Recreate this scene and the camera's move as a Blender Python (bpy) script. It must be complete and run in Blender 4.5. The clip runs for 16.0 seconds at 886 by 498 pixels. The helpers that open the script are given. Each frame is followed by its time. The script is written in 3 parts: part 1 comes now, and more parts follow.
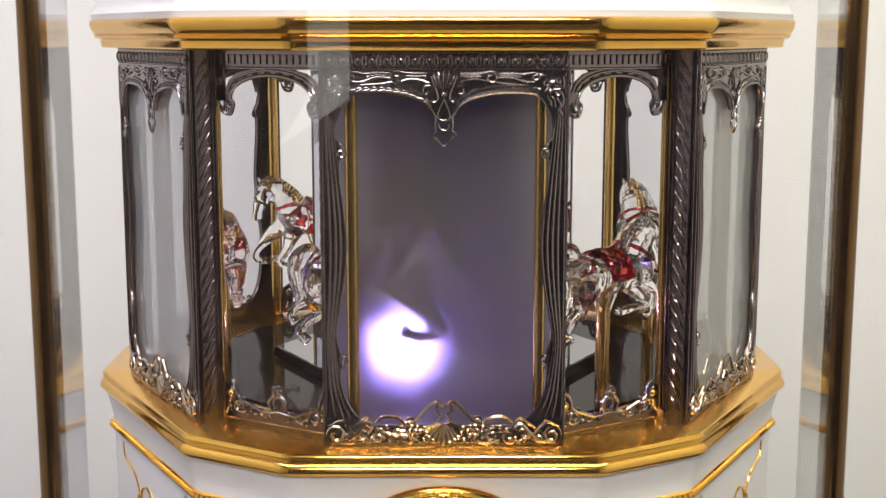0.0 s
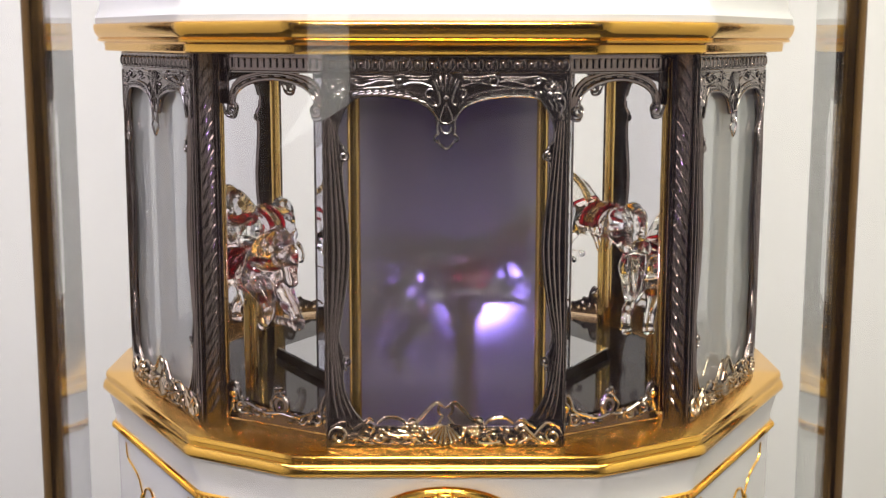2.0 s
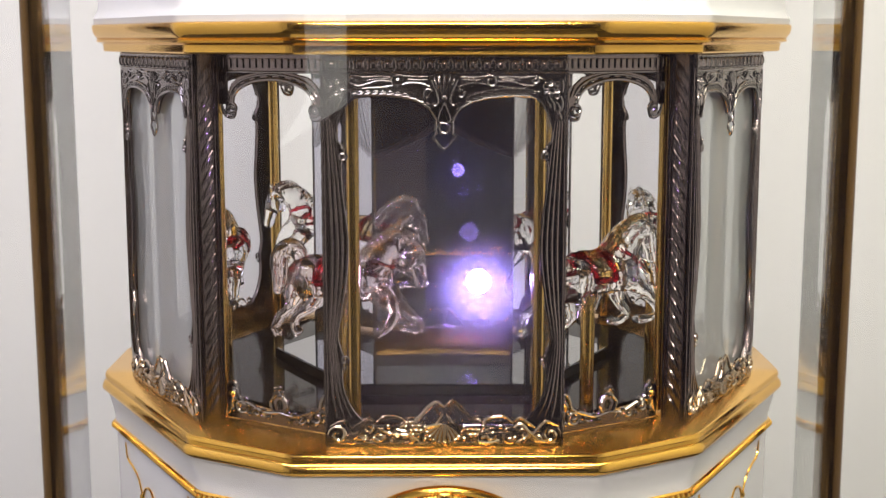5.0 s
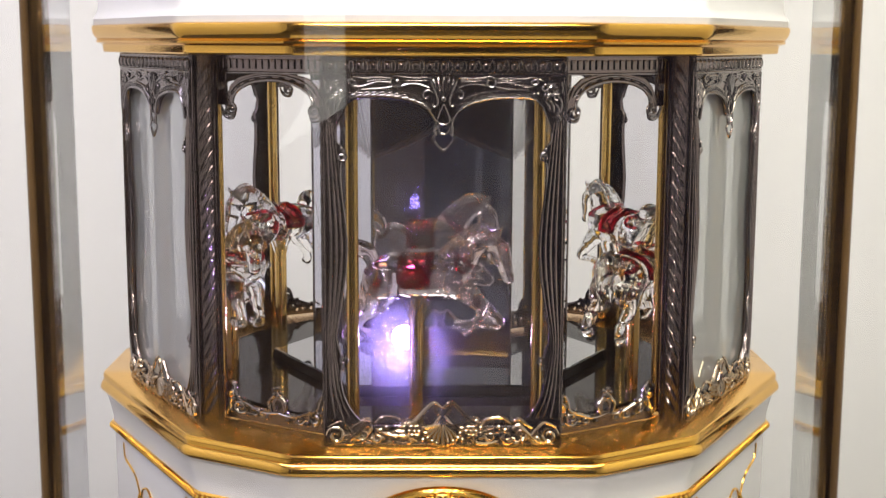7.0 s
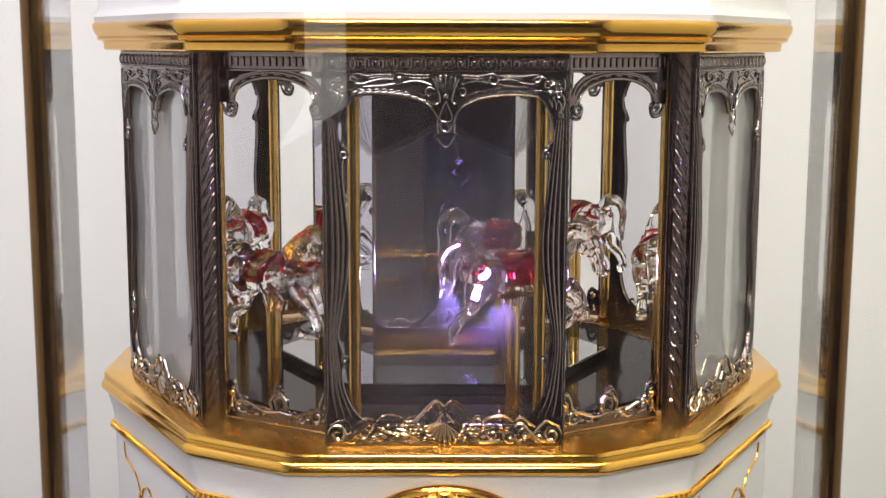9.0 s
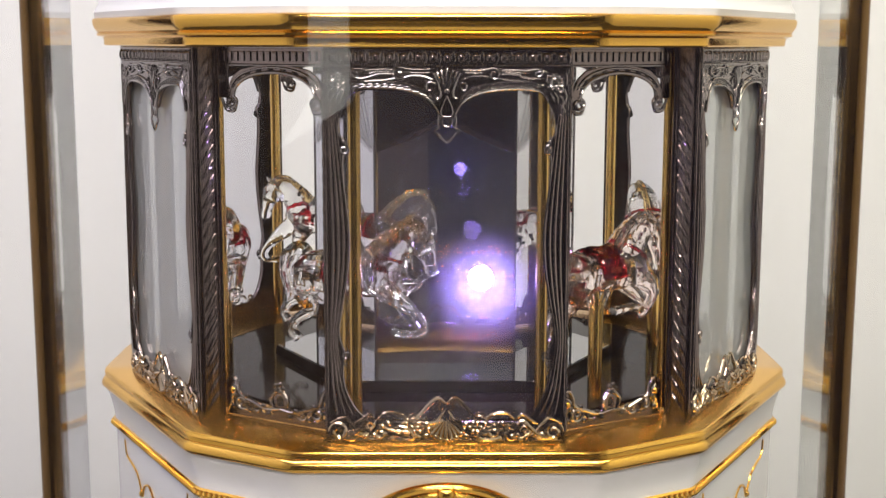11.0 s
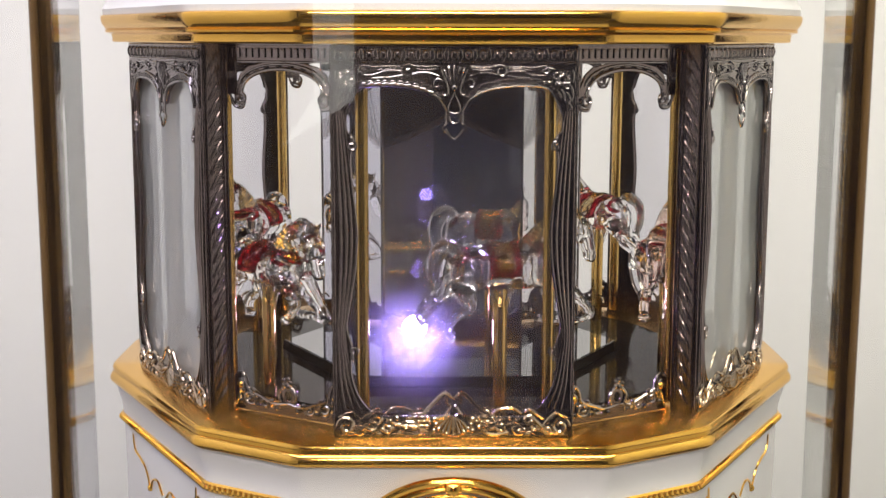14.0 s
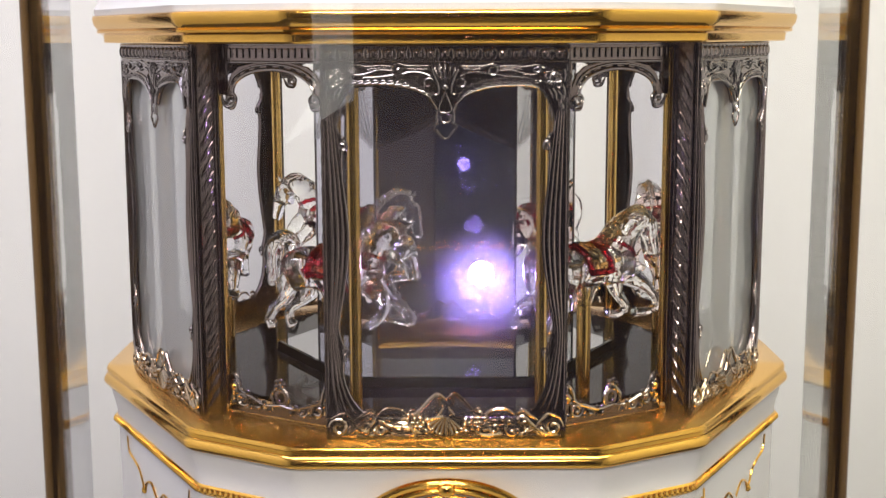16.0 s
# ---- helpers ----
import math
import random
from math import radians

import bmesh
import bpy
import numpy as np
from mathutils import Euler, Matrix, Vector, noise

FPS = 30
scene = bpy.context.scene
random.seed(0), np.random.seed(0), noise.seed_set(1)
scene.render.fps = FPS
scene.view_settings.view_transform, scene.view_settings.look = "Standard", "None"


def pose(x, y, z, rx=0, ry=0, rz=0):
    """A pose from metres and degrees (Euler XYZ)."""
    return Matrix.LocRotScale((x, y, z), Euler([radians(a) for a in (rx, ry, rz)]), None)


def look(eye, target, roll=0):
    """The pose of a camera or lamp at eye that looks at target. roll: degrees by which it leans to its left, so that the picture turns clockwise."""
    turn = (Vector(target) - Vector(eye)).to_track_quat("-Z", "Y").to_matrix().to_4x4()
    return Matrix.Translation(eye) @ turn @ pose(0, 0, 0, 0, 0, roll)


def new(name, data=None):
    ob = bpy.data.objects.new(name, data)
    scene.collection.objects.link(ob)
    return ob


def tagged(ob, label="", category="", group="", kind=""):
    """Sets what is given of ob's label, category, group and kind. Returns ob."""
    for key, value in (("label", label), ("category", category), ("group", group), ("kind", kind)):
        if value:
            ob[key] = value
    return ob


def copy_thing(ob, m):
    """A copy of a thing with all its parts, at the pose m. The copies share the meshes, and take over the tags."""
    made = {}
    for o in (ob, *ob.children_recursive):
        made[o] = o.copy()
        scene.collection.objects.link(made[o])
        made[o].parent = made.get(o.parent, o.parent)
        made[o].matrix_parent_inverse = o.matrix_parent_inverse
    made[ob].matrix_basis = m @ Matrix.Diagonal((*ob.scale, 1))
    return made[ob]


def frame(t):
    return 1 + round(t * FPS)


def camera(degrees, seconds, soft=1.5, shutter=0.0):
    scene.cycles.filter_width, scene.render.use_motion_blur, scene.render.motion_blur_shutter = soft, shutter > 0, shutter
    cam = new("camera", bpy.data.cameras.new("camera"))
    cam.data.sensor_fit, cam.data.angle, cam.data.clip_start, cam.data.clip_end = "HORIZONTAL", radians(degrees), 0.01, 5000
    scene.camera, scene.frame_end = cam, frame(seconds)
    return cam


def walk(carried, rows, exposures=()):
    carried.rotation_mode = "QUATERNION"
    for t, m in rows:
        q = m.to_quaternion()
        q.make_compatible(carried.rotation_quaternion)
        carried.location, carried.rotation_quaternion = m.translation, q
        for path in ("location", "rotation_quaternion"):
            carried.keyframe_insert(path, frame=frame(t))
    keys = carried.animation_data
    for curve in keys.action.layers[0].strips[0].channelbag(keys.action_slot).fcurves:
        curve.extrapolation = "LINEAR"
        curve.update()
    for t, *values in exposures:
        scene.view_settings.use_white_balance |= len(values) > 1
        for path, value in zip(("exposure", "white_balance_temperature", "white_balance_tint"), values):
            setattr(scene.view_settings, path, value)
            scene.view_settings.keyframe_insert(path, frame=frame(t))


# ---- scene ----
cam = camera(37.3, 16.0, 1.4)
PATH = [
    (0, (-0.003, -0.823, 0.205), (0.005, 1.151, -0.118), -0.0),
    (0.5, (-0.004, -0.822, 0.204), (0.006, 1.152, -0.117), 0.0),
    (1, (-0.005, -0.824, 0.203), (0.006, 1.15, -0.115), 0.1),
    (1.5, (-0.005, -0.827, 0.205), (0.005, 1.148, -0.116), 0.1),
    (2, (-0.005, -0.828, 0.205), (0.006, 1.146, -0.112), 0.1),
    (2.5, (-0.005, -0.83, 0.206), (0.007, 1.144, -0.11), 0.0),
    (3, (-0.005, -0.831, 0.205), (0.007, 1.144, -0.109), -0.0),
    (3.5, (-0.006, -0.83, 0.205), (0.009, 1.145, -0.11), -0.0),
    (4, (-0.005, -0.83, 0.205), (0.008, 1.145, -0.112), -0.0),
    (6.5, (-0.006, -0.83, 0.205), (0.013, 1.145, -0.111), 0.0),
    (7, (-0.006, -0.831, 0.204), (0.012, 1.145, -0.108), 0.2),
    (7.5, (-0.008, -0.83, 0.204), (0.014, 1.146, -0.108), 0.2),
    (8, (-0.006, -0.829, 0.204), (0.012, 1.146, -0.109), 0.1),
    (8.5, (-0.008, -0.829, 0.203), (0.014, 1.146, -0.109), 0.2),
    (9, (-0.007, -0.829, 0.202), (0.011, 1.146, -0.108), 0.2),
    (11.5, (-0.005, -0.824, 0.2), (0.004, 1.151, -0.115), 0.1),
    (12, (-0.005, -0.824, 0.201), (0.003, 1.151, -0.117), 0.1),
    (12.5, (-0.006, -0.825, 0.2), (0.003, 1.149, -0.117), 0.1),
    (13, (-0.005, -0.827, 0.201), (0.0, 1.147, -0.12), 0.2),
    (13.5, (-0.006, -0.828, 0.201), (-0.001, 1.146, -0.12), 0.2),
    (14, (-0.007, -0.828, 0.201), (-0.002, 1.146, -0.119), 0.1),
    (14.5, (-0.004, -0.827, 0.201), (-0.004, 1.147, -0.118), -0.0),
    (15, (-0.002, -0.827, 0.201), (-0.007, 1.147, -0.117), -0.1),
    (15.5, (-0.003, -0.827, 0.201), (-0.004, 1.147, -0.118), -0.2),
    (16, (-0.001, -0.825, 0.201), (-0.002, 1.149, -0.12), -0.2),
]
# the camera stops down while the warm light burns
EXPOSURES = [(0, -.06), (1.0, -.02), (3.0, -.02), (3.3, -.17), (4.5, -.17), (5.6, -.04), (16.0, -.04)]
walk(cam, [(t, look(eye, target, roll)) for t, eye, target, roll in PATH], EXPOSURES)

# ---- world and lights ----
world = bpy.data.worlds.new("world")
scene.world = world
world.use_nodes = True
world.node_tree.nodes["Background"].inputs[0].default_value = (.80, .82, 1.0, 1)
world.node_tree.nodes["Background"].inputs[1].default_value = 0.05


def area_lamp(name, eye, target, size, size_y, watts, colour):
    data = bpy.data.lights.new(name, "AREA")
    data.shape, data.size, data.size_y, data.energy, data.color = "RECTANGLE", size, size_y, watts, colour
    ob = new(name, data)
    ob.matrix_basis = look(eye, target)
    return ob


area_lamp("ceiling_lamp_front", (0, -.75, 1.25), (0, -.1, .1), .9, .5, 20.5, (1, .95, .88))
# five unseen lamps added to tint the walls: lilac west, warm middle, yellowish east
area_lamp("wall_tint_lamp_west", (-.85, .42, 1.40), (-.85, .50, 0), .9, .3, 4.4, (.74, .74, 1))
area_lamp("wall_tint_lamp_middle", (0, .42, 1.40), (0, .50, 0), .6, .3, 2.2, (1, .84, .66))
area_lamp("wall_tint_lamp_east", (.85, .42, 1.40), (.85, .50, 0), .9, .3, 4.0, (1, .97, .70))
area_lamp("side_tint_lamp_west", (-1.0, -.5, 1.40), (-1.15, -.4, 0), .4, 1.6, 26, (.76, .77, 1))
area_lamp("side_tint_lamp_east", (1.0, -.5, 1.40), (1.15, -.4, 0), .4, 1.6, 26, (.98, 1, .78))
# added fill near the camera, just out of view, for the gold front
area_lamp("front_fill_lamp", (0, -.98, .52), (0, -.19, -.02), .26, .10, 7.0, (1, .93, .82))


# ---- materials ----
def material(name, colour, rough=.5, metal=0.0, vary=.12, scale=60.0, bump=.0, grain=400.0, **more):
    m = bpy.data.materials.new(name)
    m.use_nodes = True
    n, l = m.node_tree.nodes, m.node_tree.links
    b = n["Principled BSDF"]
    b.inputs["Roughness"].default_value, b.inputs["Metallic"].default_value = rough, metal
    for key, value in more.items():
        b.inputs[key.replace("_", " ")].default_value = value
    co = n.new("ShaderNodeTexCoord")
    big, small = n.new("ShaderNodeTexNoise"), n.new("ShaderNodeTexNoise")
    big.inputs["Scale"].default_value, small.inputs["Scale"].default_value = scale, grain
    big.inputs["Detail"].default_value = 5
    ramp = n.new("ShaderNodeMixRGB")
    ramp.inputs[1].default_value = (*[c * (1 - vary) for c in colour], 1)
    ramp.inputs[2].default_value = (*[min(1, c * (1 + vary)) for c in colour], 1)
    for tex in (big, small):
        l.new(co.outputs["Object"], tex.inputs["Vector"])
    l.new(big.outputs["Fac"], ramp.inputs[0])
    l.new(ramp.outputs[0], b.inputs["Base Color"])
    ro = n.new("ShaderNodeMapRange")
    ro.inputs["To Min"].default_value, ro.inputs["To Max"].default_value = max(0, rough * .75), min(1, rough * 1.3)
    l.new(small.outputs["Fac"], ro.inputs["Value"])
    l.new(ro.outputs[0], b.inputs["Roughness"])
    if bump:
        bp = n.new("ShaderNodeBump")
        bp.inputs["Strength"].default_value, bp.inputs["Distance"].default_value = bump, .0006
        l.new(small.outputs["Fac"], bp.inputs["Height"])
        l.new(bp.outputs[0], b.inputs["Normal"])
    return m


def glass_material(name, colour, rough, ior):
    m = bpy.data.materials.new(name)
    m.use_nodes = True
    b = m.node_tree.nodes["Principled BSDF"]
    b.inputs["Base Color"].default_value = (*colour, 1)
    b.inputs["Roughness"].default_value, b.inputs["IOR"].default_value = rough, ior
    b.inputs["Transmission Weight"].default_value = 1
    return m


def sheet_material(name, tint, veil, veil_colour, haze=0.0, spread=.35, glow=None, least=.045):
    """A thin pane: mostly clear, with a milky veil, a gloss and a slight haze."""
    m = bpy.data.materials.new(name)
    m.use_nodes = True
    n, l = m.node_tree.nodes, m.node_tree.links
    n.remove(n["Principled BSDF"])
    clear, milk, thru, shine = (n.new("ShaderNodeBsdf" + k) for k in ("Transparent", "Diffuse", "Translucent", "Glossy"))
    clear.inputs[0].default_value = (*tint, 1)
    milk.inputs[0].default_value, thru.inputs[0].default_value = (*veil_colour, 1), (*(glow or veil_colour), 1)
    shine.inputs["Roughness"].default_value = .02
    mm, mv, mg = n.new("ShaderNodeMixShader"), n.new("ShaderNodeMixShader"), n.new("ShaderNodeMixShader")
    mm.inputs[0].default_value, mv.inputs[0].default_value = .6, veil
    l.new(milk.outputs[0], mm.inputs[1]), l.new(thru.outputs[0], mm.inputs[2])
    l.new(clear.outputs[0], mv.inputs[1]), l.new(mm.outputs[0], mv.inputs[2])
    lw, power, scale = n.new("ShaderNodeLayerWeight"), n.new("ShaderNodeMath"), n.new("ShaderNodeMapRange")
    power.operation, power.inputs[1].default_value = "POWER", 5
    scale.inputs["To Min"].default_value = least
    l.new(lw.outputs["Facing"], power.inputs[0]), l.new(power.outputs[0], scale.inputs["Value"])
    l.new(scale.outputs[0], mg.inputs[0])
    l.new(mv.outputs[0], mg.inputs[1]), l.new(shine.outputs[0], mg.inputs[2])
    last = mg
    if haze:
        rough = n.new("ShaderNodeBsdfRefraction")
        rough.inputs["Roughness"].default_value, rough.inputs["IOR"].default_value = spread, 1.45
        mh = n.new("ShaderNodeMixShader")
        mh.inputs[0].default_value = haze
        l.new(mg.outputs[0], mh.inputs[1]), l.new(rough.outputs[0], mh.inputs[2])
        last = mh
    l.new(last.outputs[0], n["Material Output"].inputs[0])
    return m


def glow_material(name, colour, strength):
    m = bpy.data.materials.new(name)
    m.use_nodes = True
    b = m.node_tree.nodes["Principled BSDF"]
    b.inputs["Emission Color"].default_value = (*colour, 1)
    b.inputs["Emission Strength"].default_value = strength
    return m


GOLD = material("polished_gold", (.80, .46, .09), .10, 1, .10, 40, .05, 500)
GOLD_TOP = material("brushed_gold_top", (.78, .44, .075), .22, 1, .16, 90, .05, 700)
BRASS = material("brass_tube", (.78, .52, .17), .14, 1, .08)
POST = material("aged_brass_post", (.19, .11, .042), .16, 1, .2)
DARK = material("dark_nickel", (.215, .175, .165), .16, 1, .25, 120, .12, 900)
SILVER = material("dark_silver_relief", (.29, .26, .255), .20, 1, .2, 150)
# relief silver with the platform's gold reflection put into its colour
GOLD_LIT_NICKEL = material("gold_lit_nickel_relief", (.46, .37, .28), .16, 1, .2, 150)
WHITE = material("white_lacquer", (.66, .645, .65), .16, 0, .03)
STONE = material("grey_stone", (.19, .185, .18), .5, 0, .12, 25, .1)
WALL = material("white_wall", (.78, .765, .75), .8, 0, .03, 3, .1)
FLOORM = material("shop_floor", (.055, .045, .038), .5, 0, .2, 4)
# the unlit shop's dimness is put into these two colours; DIM's blue imitates LED bloom
DIM = material("shaded_room_wall", (.014, .014, .040), .8, 0, .15, 2)
BROWN = material("shaded_brown_column", (.06, .042, .046), .7, 0, .15, 3)
MIRROR = material("mirror", (.86, .86, .88), .01, 1, .0)
DARK_MIRROR = material("dark_mirror", (.30, .30, .31), .03, 1, .05)
BLACK = material("black_brown_lacquer", (.020, .014, .009), .06, 0, .2, Specular_IOR_Level=.05)
CLEAR = glass_material("clear_glass", (1, 1, 1), 0, 1.47)
PINK = glass_material("faint_pink_glass", (1, .90, .88), 0, 1.47)
RED = glass_material("red_glass", (.55, .015, .03), .03, 1.47)
OLIVE = glass_material("olive_gold_glass", (.80, .62, .28), .03, 1.47)
AMBER = glass_material("amber_glass", (.95, .72, .35), .02, 1.47)
# haze and veil imitate the lens bloom round the LED; the glass itself is clear
PANE = sheet_material("clear_pane", (.82, .82, .88), .006, (.25, .25, .27), haze=.06, spread=.72, glow=(.9, .9, .95), least=.03)
SMOKE = sheet_material("smoky_pane", (.86, .88, .88), .66, (.86, .88, .87), glow=(.06, .06, .06), least=.10)
ETCHED = sheet_material("etched_glass", (.97, .97, .97), .035, (.80, .76, .76), least=.0)
ETCHED_HEM = sheet_material("etched_hem", (.95, .95, .95), .11, (.80, .77, .76), least=.0)
FROST = sheet_material("frosted_film", (.5, .5, .5), .99, (.125, .108, .110), haze=.30, spread=.68, glow=(.125, .115, .120))
VITRINE = sheet_material("vitrine_glass", (.97, .98, .98), .0, (.8, .8, .8), least=.22)
FRONT_GLASS = sheet_material("showcase_front_glass", (.99, .99, .99), .0, (.8, .8, .8), least=.085)
PAPER = material("reflected_white", (.86, .90, .88), .7, 0, .04)
VIOLET = glow_material("violet_white_led", (.38, .27, 1.0), 430)
WARM = glow_material("warm_white_led", (1.0, .66, .24), 105)


# ---- helpers for meshes ----
def mesh_of(name, bm, mat, smooth=True):
    bmesh.ops.recalc_face_normals(bm, faces=bm.faces[:])
    me = bpy.data.meshes.new(name)
    bm.to_mesh(me)
    bm.free()
    me.materials.append(mat)
    if smooth:
        me.shade_smooth()
        me.set_sharp_from_angle(angle=radians(35))
    return me


def part(name, bm, mat, parent, label="", smooth=True):
    ob = new(name, mesh_of(name, bm, mat, smooth))
    ob.parent = parent
    if label:
        tagged(ob, label)
    return ob


def box(bm, x0, x1, y0, y1, z0, z1, bevel=0.0):
    verts = bmesh.ops.create_cube(bm, size=1, matrix=Matrix.Translation(((x0 + x1) / 2, (y0 + y1) / 2, (z0 + z1) / 2))
                                  @ Matrix.Diagonal((x1 - x0, y1 - y0, z1 - z0, 1)))["verts"]
    if bevel:
        edges = list({e for v in verts for e in v.link_edges})
        bmesh.ops.bevel(bm, geom=edges, offset=bevel, segments=2, affect="EDGES", profile=.7)


def tube(bm, points, radii, sides=10, flat=1.0):
    """A round-ended sweep through points with a radius for each."""
    pts = [Vector(p) for p in points]
    rings, side = [], None
    for i, p in enumerate(pts):
        d = (pts[min(i + 1, len(pts) - 1)] - pts[max(i - 1, 0)]).normalized()
        if side is None:
            side = d.orthogonal().normalized()
        side = (side - d * side.dot(d)).normalized()
        up = d.cross(side)
        r = radii[i] if not isinstance(radii, float) else radii
        rings.append([bm.verts.new(p + (side * math.cos(k * math.tau / sides) + up * math.sin(k * math.tau / sides)) * r) for k in range(sides)])
    for a, b in zip(rings, rings[1:]):
        for k in range(sides):
            bm.faces.new((a[k], a[(k + 1) % sides], b[(k + 1) % sides], b[k]))
    bm.faces.new(rings[0][::-1])
    bm.faces.new(rings[-1])


def smooth_path(points, n):
    """Catmull-Rom through points (any dimension), n samples."""
    p = [np.array(q, float) for q in points]
    p = [2 * p[0] - p[1]] + p + [2 * p[-1] - p[-2]]
    out = []
    for i in range(n):
        s = i / (n - 1) * (len(p) - 3)
        k = min(int(s), len(p) - 4)
        f = s - k
        a, b, c, d = p[k:k + 4]
        out.append(.5 * (2 * b + (c - a) * f + (2 * a - 5 * b + 4 * c - d) * f * f + (3 * b - a - 3 * c + d) * f ** 3))
    return out


def ball(bm, x, y, z, rx, ry=None, rz=None, seg=10):
    bmesh.ops.create_uvsphere(bm, u_segments=seg, v_segments=max(5, seg // 2 + 1), radius=1,
                              matrix=Matrix.Translation((x, y, z)) @ Matrix.Diagonal((rx, ry or rx, rz or rx, 1)))


def plate(outer, holes, y0, y1, bevel=.0004):
    """A bmesh of a plate in the xz plane with holes, between y0 and y1."""
    cu = bpy.data.curves.new("outline", "CURVE")
    cu.dimensions, cu.fill_mode = "2D", "BOTH"
    cu.extrude, cu.bevel_depth, cu.bevel_resolution = (y1 - y0) / 2 - bevel, bevel, 1
    cu.offset = -bevel
    for loop in (outer, *holes):
        sp = cu.splines.new("POLY")
        sp.points.add(len(loop) - 1)
        for q, (x, z) in zip(sp.points, loop):
            q.co = (x, z, 0, 1)
        sp.use_cyclic_u = True
    ob = bpy.data.objects.new("outline", cu)
    scene.collection.objects.link(ob)
    bpy.context.view_layer.update()
    me = bpy.data.meshes.new_from_object(ob.evaluated_get(bpy.context.evaluated_depsgraph_get()))
    bm = bmesh.new()
    bm.from_mesh(me)
    bmesh.ops.transform(bm, matrix=Matrix.Translation((0, (y0 + y1) / 2, 0)) @ Matrix.Rotation(radians(90), 4, "X"), verts=bm.verts[:])
    bpy.data.objects.remove(ob)
    bpy.data.curves.remove(cu)
    bpy.data.meshes.remove(me)
    return bm


# ---- plan: a twelve-sided music box, wide panels and narrow openings in turn ----
A, B, APO = .120, .082, .186          # panel width, opening width, distance of a panel from the axis
APO_B = A / 2 + B * math.cos(radians(30)) + A / 2 * 1.0
H = .197


def ring(ea, eb):
    """The twelve corners of the outline, moved out by ea on the wide sides and by eb on the narrow ones."""
    out = []
    for k in range(12):
        a0, a1 = radians(-90 + 30 * k), radians(-90 + 30 * (k + 1))
        d0 = APO + ea if k % 2 == 0 else APO_B + eb
        d1 = APO + ea if k % 2 == 1 else APO_B + eb
        det = math.sin(a1 - a0)
        out.append(((d0 * math.sin(a1) - d1 * math.sin(a0)) / det, (d1 * math.cos(a0) - d0 * math.cos(a1)) / det))
    return out


def eased(corners, reach=.0042):
    """Each corner of an outline worn round, with short straights beside it."""
    out = []
    for i, c in enumerate(corners):
        c, a, b = Vector(c), Vector(corners[i - 1]), Vector(corners[(i + 1) % len(corners)])
        p, q = c + (a - c).normalized() * reach, c + (b - c).normalized() * reach
        out.append(c + (a - c).normalized() * reach * 1.7)
        for f in (0, .25, .5, .75, 1):
            out.append(p * (1 - f) ** 2 + c * 2 * f * (1 - f) + q * f ** 2)
        out.append(c + (b - c).normalized() * reach * 1.7)
    return out


def loft(profile, cap=True):
    bm = bmesh.new()
    rows = [[bm.verts.new((x, y, z)) for x, y in eased(ring(ea, eb))] for ea, eb, z in profile]
    n = len(rows[0])
    for a, b in zip(rows, rows[1:]):
        for k in range(n):
            bm.faces.new((a[k], a[(k + 1) % n], b[(k + 1) % n], b[k]))
    if cap:
        bm.faces.new(rows[0][::-1])
        bm.faces.new(rows[-1])
    return bm


# ---- room ----
def room():
    def wall(name, x0, x1, y0, y1, z0, z1, mat, label, category="wall"):
        bm = bmesh.new()
        box(bm, x0, x1, y0, y1, z0, z1)
        return tagged(new(name, mesh_of(name, bm, mat, False)), label, category, kind="structure")
    wall("floor", -1.7, 1.7, -2.9, .95, -1.15, -1.1, FLOORM, "plain brown shop floor", "floor")
    wall("ceiling", -1.7, 1.7, -2.9, .95, 1.45, 1.5, WALL, "plain white shop ceiling", "ceiling")
    wall("wall_north", -1.6, 1.6, .75, .85, -1.1, 1.45, WALL, "plain white wall behind the showcase")
    wall("wall_west", -1.7, -1.6, -2.8, .85, -1.1, 1.45, WALL, "plain white side wall")
    wall("wall_east", 1.6, 1.7, -2.8, .85, -1.1, 1.45, WALL, "plain white side wall")
    # south wall and column are darkened by colour for what the mirrors reflect
    wall("wall_south", -1.6, 1.6, -2.9, -2.8, -1.1, 1.45, DIM, "far shop wall with the room's dimness and violet glow in its colour")
    wall("column_south", -1.59, -.025, -2.79, -2.6, -1.1, 1.45, BROWN, "brown column across half the far wall, the shop's dimness in its colour")
    bm = bmesh.new()
    # the front part, out of view, is added to reflect into the gold cornice
    box(bm, -.205, .205, -.392, .200, -1.1, -.160, .004)
    tagged(new("display_plinth", mesh_of("display_plinth", bm, STONE)), "grey stone plinth under the music box, extended forward as an unseen reflector", "plinth")


room()


def showcase():
    case = tagged(new("glass_showcase"), "glass showcase with slim aged brass posts", "showcase")
    case.location = (0, 0, -.158)
    for side in (-1, 1):
        bm = bmesh.new()
        tube(bm, [(side * .2335, -.066, -.942), (side * .2335, -.066, .62)], [.0082, .0082], 28)
        part("post", bm, POST, case, "rounded aged brass corner post")
        bm = bmesh.new()
        box(bm, side * .2158 - .0006, side * .2158 + .0006, -.110, -.058, -.942, .62)
        part("side_pane", bm, VITRINE, case, "bevelled glass side pane, mirror-bright at a slant", False).visible_shadow = False

    bm = bmesh.new()
    box(bm, -.45, .45, -.402, -.399, -.942, .62)
    part("front_pane", bm, FRONT_GLASS, case, "large clear front pane", False).visible_shadow = False


showcase()


